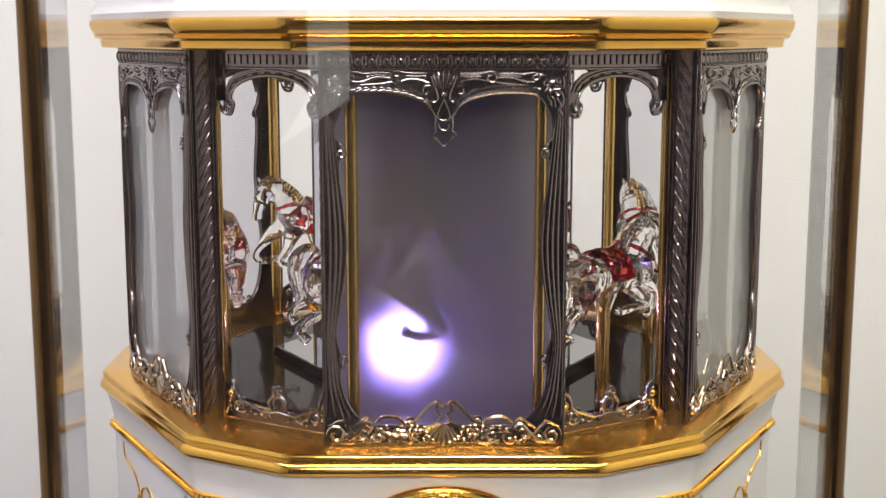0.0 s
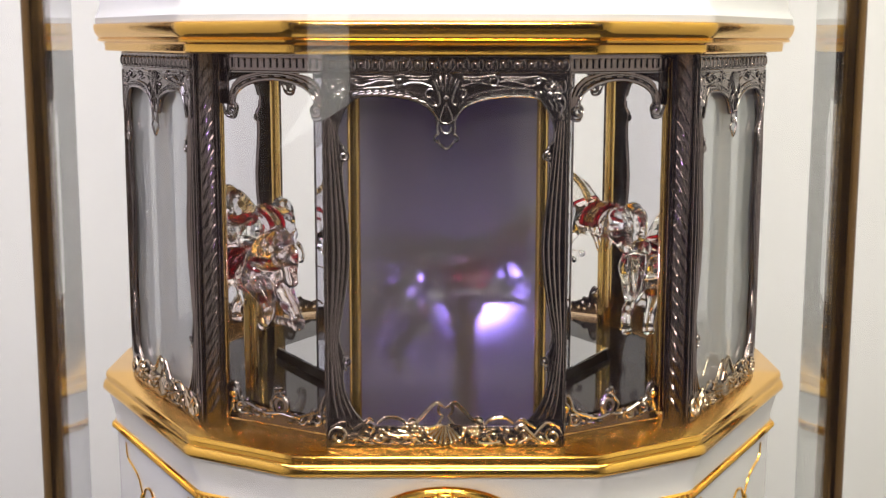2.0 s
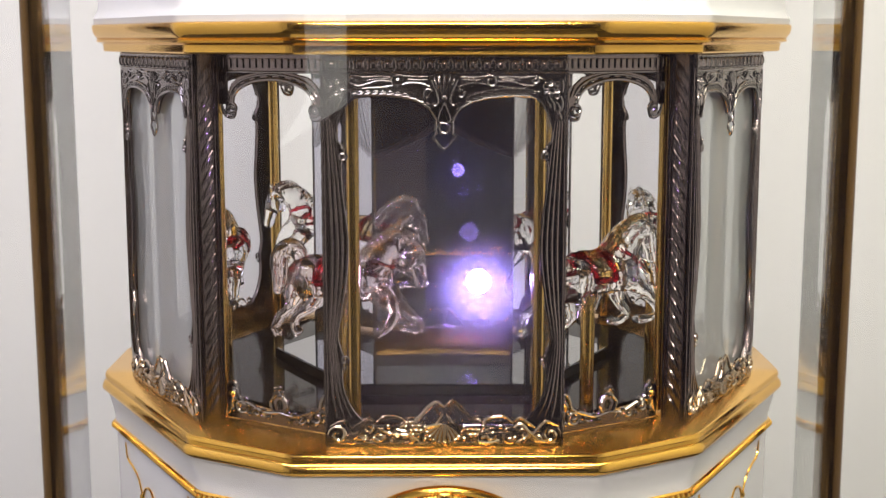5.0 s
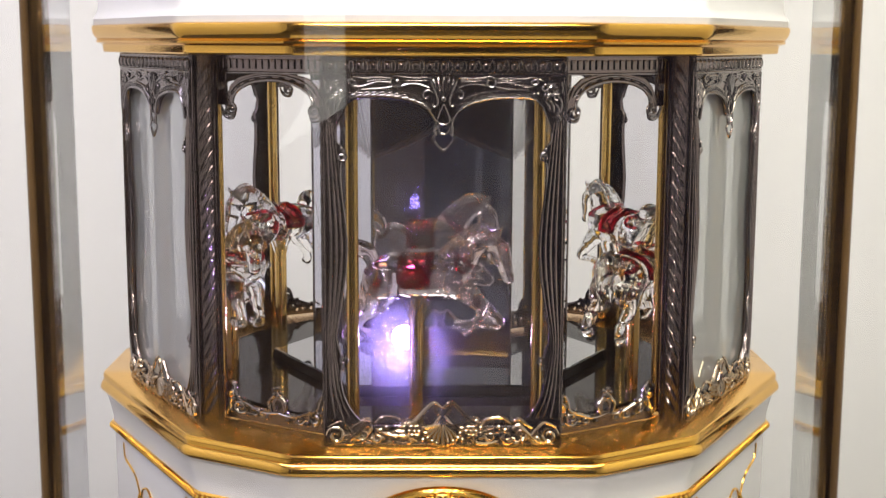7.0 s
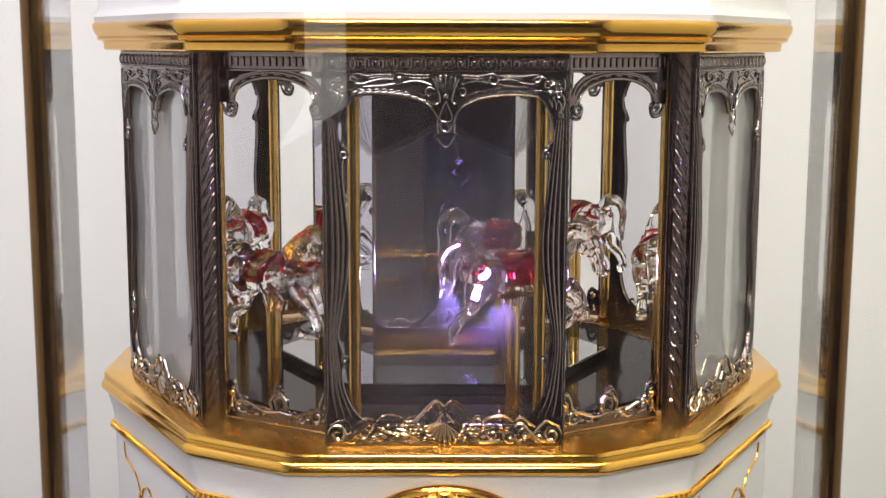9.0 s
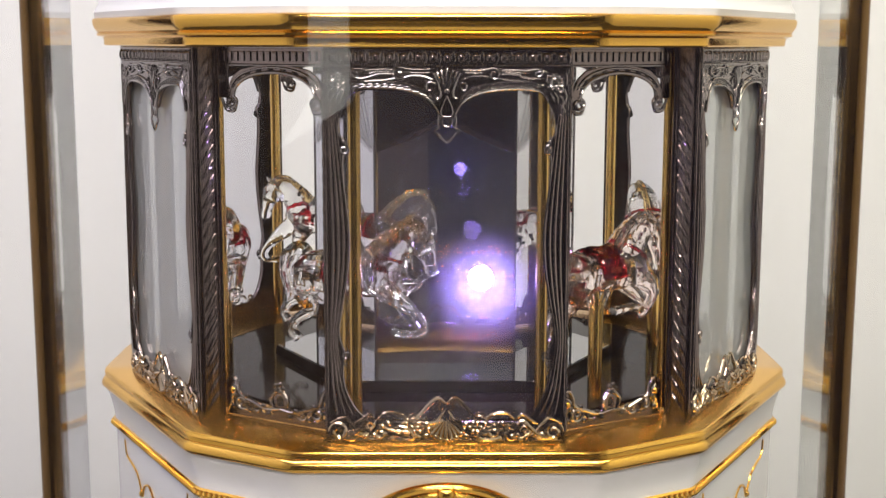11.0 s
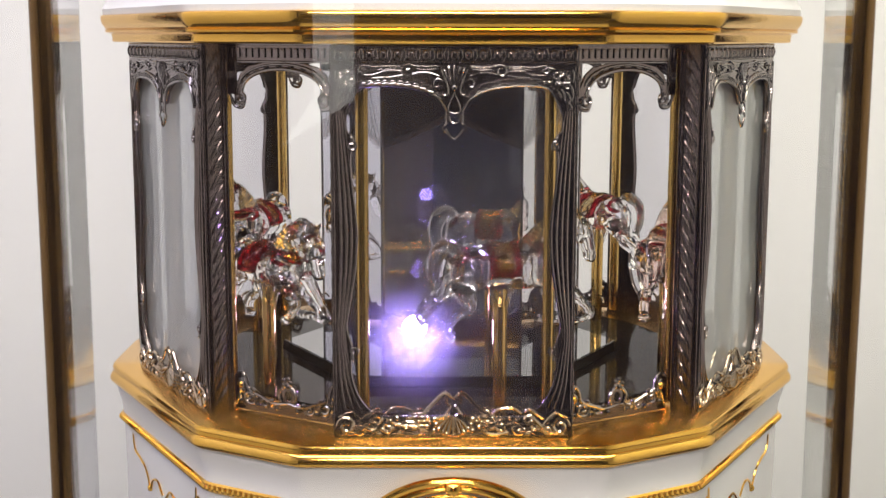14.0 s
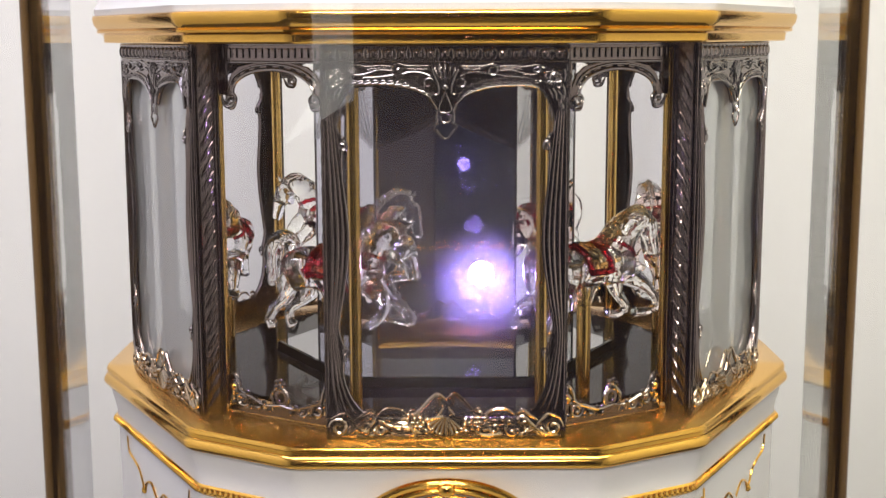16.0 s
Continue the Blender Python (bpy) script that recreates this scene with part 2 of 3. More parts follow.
def banner():
    # added behind the camera, cut to the outline of a pale reflection in the front pane
    strip = [(-.2007, 1.45), (-.2007, .110), (-.2138, .088), (-.2488, .034), (-.1378, .1054), (-.1396, 1.45)]
    bm = plate(strip, [], -.001, .001, .0003)
    ob = tagged(new("reflected_banner", mesh_of("reflected_banner", bm, PAPER)), "white strip with a slanted tip, added to be reflected in the front glass", "banner")
    ob.location = (0, -2.0, 0)


banner()


# ---- music box body ----
def music_box():
    mb = tagged(new("music_box"), "white and gold twelve-sided carousel music box on a plinth", "music box")
    mb.location = (0, 0, 0)
    bm = loft([(-.004, .0, -.011), (.0125, .0195, -.009), (.0125, .0195, -.0004), (.0118, .0188, 0), (-.05, -.05, 0)])
    part("platform", bm, GOLD_TOP, mb, "brushed gold platform top")
    rim = [(.011, .018, -.0005), (.0120, .0190, -.0003), (.0128, .0198, -.0011), (.0131, .0201, -.0024), (.0122, .0192, -.0032),
           (.0104, .0174, -.0035), (.0104, .0174, -.0043), (.0122, .0192, -.0046), (.0136, .0206, -.0058), (.0147, .0217, -.0078), (.0149, .0219, -.0094), (.0143, .0213, -.0108),
           (.0128, .0198, -.0118), (.0116, .0186, -.0121), (.0100, .0170, -.0122), (.005, .01, -.0122)]
    part("rim", loft(rim), GOLD, mb, "polished stepped gold rim")
    cove = [(.0110, .0180, -.0119), (.0108, .0178, -.0150), (.0098, .0168, -.0190), (.0086, .0156, -.0235), (.0078, .0148, -.0280), (.0076, .0146, -.0318), (.0045, .0115, -.0322), (0, 0, -.0322)]
    part("cove", loft(cove), WHITE, mb, "white lacquered cove moulding")
    part("body", loft([(.0050, .0120, -.158), (.0060, .0130, -.150), (.0070, .0140, -.036), (.0070, .0140, -.031)]), WHITE, mb, "white lacquered lower body")
    part("trim", loft([(.002, .009, -.0315), (.0078, .0148, -.0315), (.0086, .0156, -.0325), (.0086, .0156, -.0362), (.0074, .0144, -.0374), (.002, .009, -.0376)]), GOLD, mb, "narrow gold trim")
    bm = bmesh.new()
    for (p, q) in zip(ring(.0087, .0157), ring(.0087, .0157)[1:] + ring(.0087, .0157)[:1]):
        if min(p[1], q[1]) > .02:
            continue
        n = int((Vector(q) - Vector(p)).length / .0034)
        for i in range(n):
            f = (i + .5) / n
            ball(bm, p[0] + (q[0] - p[0]) * f, p[1] + (q[1] - p[1]) * f, -.0343, .0017, seg=6)
    tagged(part("bead_moulding", bm, GOLD, mb, "moulding of tiny gold beads"), kind="stuff")
    part("foot", loft([(.012, .012, -.160), (.012, .012, -.152), (.008, .008, -.148), (-.01, -.01, -.148)]), GOLD, mb, "gold foot moulding")
    # gold arch and boss on the front side
    for k in range(3):
        bm = bmesh.new()
        arch = [(.046 * s * (1 - .12 * k), -.1985 - .0012 * k, -.0490 + (.0300 - .0034 * k) * c) for s, c in
                ((math.sin(radians(a)), math.cos(radians(a))) for a in range(-90, 91, 6))]
        tube(bm, arch, [.0026, .0018, .0014][k], 10)
        part("arch_moulding", bm, GOLD, mb, "curved gold arch moulding")
    bm = bmesh.new()
    ball(bm, 0, -.2020, -.0215, .0044, .0030, .0034, 16)
    part("boss", bm, GOLD, mb, "small polished gold boss")
    # gold scrolls on the slanted sides
    for k in (-2, -1, 1, 2):
        a = radians(-90 + 30 * k)
        dist = (APO + .0070) if k % 2 == 0 else (APO_B + .0140)
        half = (A if k % 2 == 0 else B) / 2
        bm = bmesh.new()
        for s in (-1, 1):
            pts = smooth_path([(s * half * u, -.040 - v) for u, v in ((.94, .001), (.90, .010), (.72, .013), (.55, .017), (.42, .026), (.34, .020), (.18, .018), (.05, .024))], 26)
            tube(bm, [(u, 0, v) for u, v in pts], .0008, 6)
        for u in (-.42, .42):
            ball(bm, half * u, 0, -.066, .0022, seg=8)
        bmesh.ops.transform(bm, matrix=Matrix.Translation((dist * math.cos(a), dist * math.sin(a), 0)) @ Matrix.Rotation(a + radians(90), 4, "Z"), verts=bm.verts[:])
        part("scroll", bm, GOLD, mb, "thin gold scroll on the white side")
    cor = [(-.03, -.03, .1972), (.0045, .0105, .1972), (.0062, .0122, .1974), (.0068, .0128, .1982), (.0066, .0126, .1998), (.0072, .0132, .2018), (.0088, .0148, .2026),
           (.0104, .0164, .2030), (.0108, .0168, .2040), (.0100, .0160, .2049), (.0106, .0166, .2056), (.0122, .0182, .2078), (.0128, .0188, .2100),
           (.0130, .0190, .2118), (.0126, .0186, .2128), (.0112, .0172, .2134), (-.03, -.03, .2134)]
    part("cornice", loft(cor), GOLD, mb, "polished stepped gold cornice")
    roof = [(.0112, .0172, .2130), (.0118, .0178, .2165), (.0105, .0165, .2190), (.0090, .015, .2215), (.0085, .0145, .2300), (.004, .010, .300),
            (-.002, .004, .394), (-.012, -.006, .402), (-.05, -.044, .430), (-.10, -.094, .462), (-.165, -.159, .485)]
    part("roof", loft(roof), WHITE, mb, "tall white lacquered roof drum")
    bm = bmesh.new()
    bmesh.ops.create_circle(bm, cap_ends=True, segments=96, radius=.150, matrix=Matrix.Translation((0, 0, .0012)))
    part("turntable", bm, BLACK, mb, "glossy black turntable floor")
    return mb


music_box()


def mirror_pillar():
    mp = tagged(new("mirror_pillar"), "six-sided mirrored pillar on a black plinth", "pillar")
    apo, side = .0705, .0814
    bm = bmesh.new()
    bmesh.ops.create_cone(bm, cap_ends=True, segments=6, radius1=.1085, radius2=.1075, depth=.0055,
                          matrix=Matrix.Translation((0, 0, .0042)) @ Matrix.Rotation(radians(30), 4, "Z"))
    part("plinth", bm, BLACK, mp, "black lacquered six-sided step", False)
    bm = bmesh.new()
    bmesh.ops.create_cone(bm, cap_ends=True, segments=6, radius1=.1064, radius2=.1060, depth=.0004,
                          matrix=Matrix.Translation((0, 0, .0073)) @ Matrix.Rotation(radians(30), 4, "Z"))
    part("plinth_top", bm, DARK_MIRROR, mp, "dark mirror top of the step", False)
    for k in range(6):
        a = radians(-90 + 60 * k)
        bm = bmesh.new()
        box(bm, -side / 2 + .0006, side / 2 - .0006, 0, .003, .0072, .1965)
        bmesh.ops.transform(bm, matrix=Matrix.Translation((apo * math.cos(a), apo * math.sin(a), 0)) @ Matrix.Rotation(a + radians(90), 4, "Z"), verts=bm.verts[:])
        part("mirror_face", bm, MIRROR, mp, "upright mirror face", False)
    # drawn-open etched curtains: a thin veil with a denser hem and two folds
    swag = [(u, .1565 - .0200 * (abs(u) / .0400) ** .72) for u in np.linspace(-.0398, .0398, 41)]
    hem = [(u, z + .0044 - .0012 * abs(u) / .04) for u, z in swag]
    for k in range(6):
        a = radians(-90 + 60 * k)
        place = Matrix.Translation((apo * math.cos(a), apo * math.sin(a), 0)) @ Matrix.Rotation(a + radians(90), 4, "Z")
        bm = plate([(-.0398, .1960)] + hem + [(.0398, .1960)], [], -.0012, -.0006, .0001)
        bmesh.ops.transform(bm, matrix=place, verts=bm.verts[:])
        veil = part("etched_curtain", bm, ETCHED, mp, "faint etched curtain on the mirror", False)
        bm = plate(swag + hem[::-1], [], -.0014, -.0008, .0001)
        for s in (-1, 1):
            for u0, u1 in ((.010, .030), (.018, .036)):
                fold = smooth_path([(s * u0, .1955), (s * (u0 + .004), .178), (s * (u0 + .010), .160), (s * u1, .146 if u0 < .015 else .143)], 14)
                tube(bm, [(u, -.0010, z) for u, z in fold], .0002, 5)
        bmesh.ops.transform(bm, matrix=place, verts=bm.verts[:])
        part("hem", bm, ETCHED_HEM, veil, "etched curtain hem and folds", False)
    bm = bmesh.new()
    for k in range(6):
        a = radians(-60 + 60 * k)
        tube(bm, [(.0812 * math.cos(a), .0812 * math.sin(a), .007), (.0812 * math.cos(a), .0812 * math.sin(a), .1965)], .0009, 6)
    part("edge_bead", bm, SILVER, mp, "thin bright metal edges")


mirror_pillar()


# ---- ornate panels ----
def spiral(cx, cz, r, turns, start, sense=1, n=22):
    return [(cx + r * (1 - .8 * i / (n - 1)) * math.cos(start + sense * turns * math.tau * i / (n - 1)),
             cz + r * (1 - .8 * i / (n - 1)) * math.sin(start + sense * turns * math.tau * i / (n - 1))) for i in range(n)]


def line(bm, pts, r, y=-.0006, n=0, sides=7, taper=True):
    if n:
        pts = smooth_path(pts, n)
    m = len(pts)
    radii = [r * (1 - .55 * abs(2 * i / (m - 1) - 1) ** 3) if taper else r for i in range(m)]
    tube(bm, [(u, y, v) for u, v in pts], radii, sides)


SIDE = [(.1600, .0527), (.1555, .0522), (.1525, .0497), (.1500, .0487), (.1470, .0492), (.1430, .0505), (.1300, .0500), (.1150, .0482), (.1040, .0474), (.0920, .0480),
        (.0810, .0494), (.0655, .0520), (.0570, .0532), (.0500, .0515), (.0460, .0502), (.0400, .0512), (.0330, .0510), (.0266, .0495), (.0200, .0465), (.0150, .0425), (.0110, .0380)]
FLOW = [(.1650, .0542), (.1400, .0514), (.1200, .0492), (.1040, .0482), (.0900, .0489), (.0750, .0510), (.0600, .0538), (.0500, .0543), (.0400, .0528), (.0300, .0508), (.0220, .0478), (.0150, .0436)]


def arch_z(u):
    """The lower edge of the double arch at u from the middle."""
    s = abs(u)
    if s > .0324:
        return .1767 - .0150 * ((s - .0324) / .0204) ** 5
    q = (.0324 - s) / .0284
    return .1767 - .0062 * q ** 2 - .0060 * q ** 8


def ornate_panel():
    p = tagged(new("ornate_panel"), "dark nickel framed glass panel with scrolled relief ornament", "panel", "panels round the carousel")
    half = A / 2
    # face plate with its double-arched opening
    right = [(u, z) for z, u in smooth_path(SIDE, 60)][::-1]
    top = [(u, arch_z(u)) for u in np.linspace(.0526, .0040, 40)]
    inner = right + top + [(.0030, .1636), (0, .1630)]
    hole = inner + [(-u, z) for u, z in inner[::-1][1:]]
    outer = [(-half, 0), (half, 0), (half, H), (-half, H)]
    part("face_frame", plate(outer, [hole], 0, .0022), DARK, p, "dark polished metal face frame")
    # edge mouldings, arches, leaves, scrolls
    bm = bmesh.new()
    for s in (-1, 1):
        def curl(pts, r=.0005, n=22):
            line(bm, [(s * u, z) for u, z in pts], r, -.0004, n=n, taper=False)
        line(bm, [(s * u, arch_z(u) + .0006) for u in np.linspace(.0524, .0040, 44)], .0007, taper=False)
        line(bm, [(s * u, arch_z(u) + .0040) for u in np.linspace(.0490, .0060, 36)], .0004, taper=False)
        for u in np.linspace(.045, .008, 11):
            z, dz = arch_z(u) + .0022, (arch_z(u + .001) - arch_z(u - .001)) / .002
            line(bm, [(s * (u - .0020), z - .0020 * dz), (s * (u - .0004), z + .0008), (s * (u + .0013), z + .0013 * dz + .0002)], .0004, -.0005, n=6)
            line(bm, [(s * (u - .0020), z - .0020 * dz), (s * u, z - .0006), (s * (u + .0016), z + .0016 * dz - .0008)], .0004, -.0005, n=6)
        curl([(.0080, .1866), (.0140, .1864), (.0195, .1868), (.0228, .1874), (.0256, .1852), (.0242, .1822), (.0214, .1828), (.0216, .1852), (.0234, .1852)], .0006, 34)
        curl([(.0072, .1818), (.0120, .1834), (.0170, .1836), (.0205, .1826)], .0005)
        curl([(.0085, .1852), (.0130, .1850), (.0180, .1852)], .0004, 12)
        curl([(.0265, .1864), (.0320, .1866), (.0385, .1862), (.0420, .1868), (.0450, .1866), (.0462, .1846), (.0446, .1832), (.0428, .1842), (.0438, .1854)], .0006, 34)
        curl([(.0258, .1842), (.0320, .1846), (.0370, .1832), (.0410, .1822), (.0440, .1826)], .0005)
        curl([(.0280, .1855), (.0330, .1855), (.0375, .1847)], .0004, 12)
        curl([(.0250, .1824), (.0300, .1815), (.0350, .1812), (.0400, .1808)], .0004, 16)
        curl([(.0058, .1796), (.0078, .1806), (.0097, .1792), (.0094, .1770), (.0076, .1766), (.0074, .1780)], .0005)
        curl([(.0064, .1850), (.0046, .1810), (.0030, .1760), (.0034, .1732), (.0052, .1728), (.0054, .1744)], .0006)
        curl([(0, .1740), (.0018, .1700), (.0030, .1662), (.0022, .1644), (0, .1638)], .0004)
        curl([(.0040, .1650), (.0044, .1612), (.0038, .1588), (.0052, .1578), (.0058, .1562), (.0046, .1552), (.0040, .1562)], .0006)
        curl([(.0042, .1560), (.0030, .1540), (.0014, .1522), (0, .1513)], .0007)
        curl([(.0026, .1622), (.0018, .1598), (0, .1590)], .0006, 12)
        curl([(.0590, .1640), (.0590, .1760), (.0590, .1868)], .0003, 8)
        curl([(.0468, .1798), (.0492, .1776), (.0512, .1740), (.0526, .1700)], .0004, 14)
    part("arch_moulding", bm, SILVER, p, "thin paler relief lines of the arches")
    bm = bmesh.new()
    for a in (-44, -23, 0, 23, 44):
        r = radians(a)
        line(bm, [(.0006 * math.sin(r), .1768), (.0068 * math.sin(r) * .7, .1768 + .0060 * math.cos(r)), (.0072 * math.sin(r), .1780 + .0092 * math.cos(r) ** .5)], .0008, -.0006, n=8)
    ball(bm, 0, -.0006, .1764, .0013, .0008, .0013, seg=10)
    part("shell", bm, SILVER, p, "shell ornament over the arches")
    for s in (-1, 1):
        bm = bmesh.new()
        for cx, cz, r, st, d in ((.0525, .1802, .0026, 0, 1), (.0495, .1818, .0020, 2, -1), (.0548, .1770, .0022, 4, -1), (.0508, .1778, .0017, 1, 1), (.0552, .1828, .0019, 3, 1), (.0522, .1838, .0016, 5, -1), (.0560, .1800, .0014, 2, 1)):
            line(bm, spiral(s * cx, cz, r, 1.5, st, s * d, 20), .0005, -.0003)
        rose = part("rosette", bm, SILVER, p, "leafy corner rosette")
        for x0, z0, x1, z1, x2, z2 in ((.0470, .1790, .0440, .1792, .0415, .1805), (.0545, .1745, .0565, .1716, .0556, .1680), (.0520, .1758, .0536, .1732, .0538, .1700), (.0500, .1756, .0516, .1728, .0520, .1705),
                                       (.0490, .1850, .0455, .1858, .0430, .1845), (.0568, .1775, .0578, .1740, .0572, .1700), (.0560, .1690, .0572, .1668, .0560, .1650), (.0575, .1850, .0580, .1820, .0576, .1790)):
            bm = bmesh.new()
            line(bm, [(s * x0, z0), (s * x1, z1), (s * x2, z2)], .0006, -.0003, n=10)
            part("leaf", bm, SILVER, rose)
    # row of oval beads with crescents between them, held by two rails
    bm = bmesh.new()
    for z in (.1884, .1962):
        tube(bm, [(-half + .0006, -.0003, z), (half - .0006, -.0003, z)], .0005, 6)
    for i in range(18):
        for d in (-.0007, .0007):
            c = -half + .0013 + i * .0069 + d - .00035
            tube(bm, [(c - d * .9, -.0002, .1952), (c + d * .3, -.0006, .1937), (c + d * .6, -.0007, .1922), (c + d * .3, -.0006, .1907), (c - d * .9, -.0002, .1893)], [.0003, .0005, .0005, .0005, .0003], 6)
    rail = part("bead_moulding", bm, SILVER, p, "moulding with a row of oval beads")
    bm = bmesh.new()
    ball(bm, 0, 0, 0, .0022, .0013, .0027, 12)
    bead = mesh_of("bead", bm, DARK)
    for i in range(17):
        ob = new("bead", bead)
        ob.parent = rail
        ob.location = (-.0552 + i * .0069, -.0001, .1922)
    # fluted stiles
    flow = smooth_path(FLOW, 44)
    for s in (-1, 1):
        bm = bmesh.new()
        box(bm, s * .0570 - .0022, s * .0570 + .0022, -.0004, .0004, .0150, .1700, .0002)
        stile = part("stile", bm, DARK, p, "fluted dark stile with small scrolls")
        for f, r in ((0, .0005), (.30, .0009), (.55, .0010), (.78, .0009), (1, .0006)):
            bm = bmesh.new()
            line(bm, [(s * (.0590 - f * (.0590 - u)), z) for z, u in flow], r, -.0002, sides=7)
            part("flute", bm, DARK, stile)
        bm = bmesh.new()
        line(bm, [(s * (u + .0004), z) for z, u in smooth_path(SIDE, 60)], .0005, -.0003, taper=False)
        part("edge_bead", bm, SILVER, stile, "paler metal edge of the opening")
        for z, d in ((.1478, 1), (.0450, -1)):
            bm = bmesh.new()
            line(bm, spiral(s * .0500, z, .0026, 1.4, math.pi / 2 * d, s * d), .0007)
            ball(bm, s * .0502, -.0006, z + .0040 * d, .0010, seg=8)
            part("volute", bm, SILVER, stile)
    # openwork foot with shell and volutes
    bm = bmesh.new()
    for s in (-1, 1):
        line(bm, spiral(s * .0540, .0062, .0048, 1.5, math.pi * (.5 - .5 * s), s, 28), .0012)
        line(bm, [(s * .0560, .0020), (s * .0490, .0030), (s * .0430, .0075), (s * .0390, .0115), (s * .0362, .0100), (s * .0375, .0075)], .0013, n=20)
        line(bm, [(s * .0580, .0105), (s * .0520, .0130), (s * .0480, .0100), (s * .0440, .0050), (s * .0370, .0028)], .0010, n=18)
        line(bm, spiral(s * .0330, .0050, .0034, 1.4, 0, -s), .0010)
        line(bm, [(s * .0345, .0125), (s * .0300, .0158), (s * .0230, .0150), (s * .0200, .0120), (s * .0225, .0100)], .0010, n=18)
        line(bm, [(0, .0205), (s * .0045, .0235), (s * .0095, .0190), (s * .0150, .0135), (s * .0215, .0125)], .0011, n=18)
        line(bm, [(s * .0010, .0160), (s * .0035, .0190), (s * .0030, .0225), (s * .0008, .0215)], .0008, n=12)
        line(bm, [(s * .0010, .0170), (s * .0035, .0130), (s * .0055, .0110)], .0008, n=10)
        line(bm, [(s * .0280, .0030), (s * .0220, .0018), (s * .0165, .0030), (s * .0190, .0075), (s * .0240, .0090)], .0011, n=16)
        line(bm, spiral(s * .0240, .0060, .0036, 1.4, 0, s), .0010)
        for i in range(6):
            ball(bm, s * .0145 + .0026 * math.cos(i * 1.047), -.001, .0085 + .0026 * math.sin(i * 1.047), .0013, seg=7)
        ball(bm, s * .0145, -.0014, .0085, .0014, seg=7)
        for x, z in ((.0315, .0090), (.0360, .0045), (.0405, .0035), (.0285, .0105), (.0100, .0040), (.0195, .0105)):
            ball(bm, s * x, -.0008, z, .0013, seg=7)
    for a in range(-80, 81, 16):
        r = radians(a)
        ex, ez = .0098 * math.sin(r), .0118 - .0100 * math.cos(r)
        line(bm, [(.0015 * math.sin(r), .0120), (ex * .6, .0120 + (ez - .0120) * .5), (ex, ez)], .0012, -.0012, sides=7, taper=False)
        ball(bm, ex, -.0012, ez, .0015, seg=7)
    for s in (-1, 1):
        line(bm, spiral(s * .0475, .0045, .0030, 1.4, 0, s), .0011)
        line(bm, spiral(s * .0405, .0065, .0030, 1.4, math.pi, -s), .0011)
        line(bm, spiral(s * .0165, .0135, .0026, 1.4, 0, s), .0009)
        line(bm, [(s * .0130, .0030), (s * .0180, .0060), (s * .0280, .0070), (s * .0340, .0100)], .0010, n=14)
        line(bm, [(s * .0460, .0100), (s * .0420, .0125), (s * .0385, .0150), (s * .0360, .0135)], .0010, n=14)
        for i in range(10):
            ball(bm, s * (.0160 + .0036 * i), -.0004, .0035 + .0016 * math.sin(i * 1.9), .0014, .0010, seg=6)
    box(bm, -half + .002, half - .002, -.0008, .0016, .0002, .0022, .0004)
    # the foot's warm brightness is painted: platform gold reflected in the metal
    part("foot_ornament", bm, GOLD_LIT_NICKEL, p, "openwork scroll foot with a central shell")
    # end boards with a twisted rope relief
    for s in (-1, 1):
        bm = bmesh.new()
        box(bm, s * (half - .0012) - .0012, s * (half - .0012) + .0012, .0024, .0142, 0, H, .0003)
        board = part("end_board", bm, DARK, p, "dark metal end board")
        for y in (.0004, .0022, .0112, .0130):
            bm = bmesh.new()
            tube(bm, [(s * (half + .0000), y + .0010, .0006), (s * (half + .0000), y + .0010, H - .0006)], .0007, 8)
            part("fillet", bm, DARK, board)
        bm = bmesh.new()
        pts = [(0, -.0034, -.0050), (s * .0003, -.0016, -.0026), (s * .0005, 0, 0), (s * .0003, .0016, .0026), (0, .0034, .0050)]
        tube(bm, pts, [.0006, .0010, .0011, .0010, .0006], 10)
        strand = mesh_of("rope_strand", bm, DARK)
        for i in range(24):
            ob = new("rope_strand", strand)
            ob.parent = board
            ob.location = (s * half, .0077, .0090 + i * .0078)
    bm = bmesh.new()
    bm.faces.new([bm.verts.new(v) for v in ((-half + .006, .0160, .002), (half - .006, .0160, .002), (half - .006, .0160, H - .004), (-half + .006, .0160, H - .004))])
    pane = part("pane", bm, PANE, p, "large clear glass pane", False)
    pane.visible_shadow = False
    return p


front = ornate_panel()
front.matrix_basis = pose(0, -APO, 0)
panels = [front] + [copy_thing(front, Matrix.Rotation(radians(60 * k), 4, "Z") @ pose(0, -APO, 0)) for k in range(1, 6)]
smoky = bpy.data.meshes.new_from_object([c for c in front.children if c.name.startswith("pane")][0])
smoky.materials.clear()
smoky.materials.append(SMOKE)
smoky.transform(Matrix.Translation((0, -.0125, 0)))
for k in (1, 5):
    for c in panels[k].children:
        if c.name.startswith("pane"):
            c.data = smoky
            tagged(c, "smoky grey glass pane")


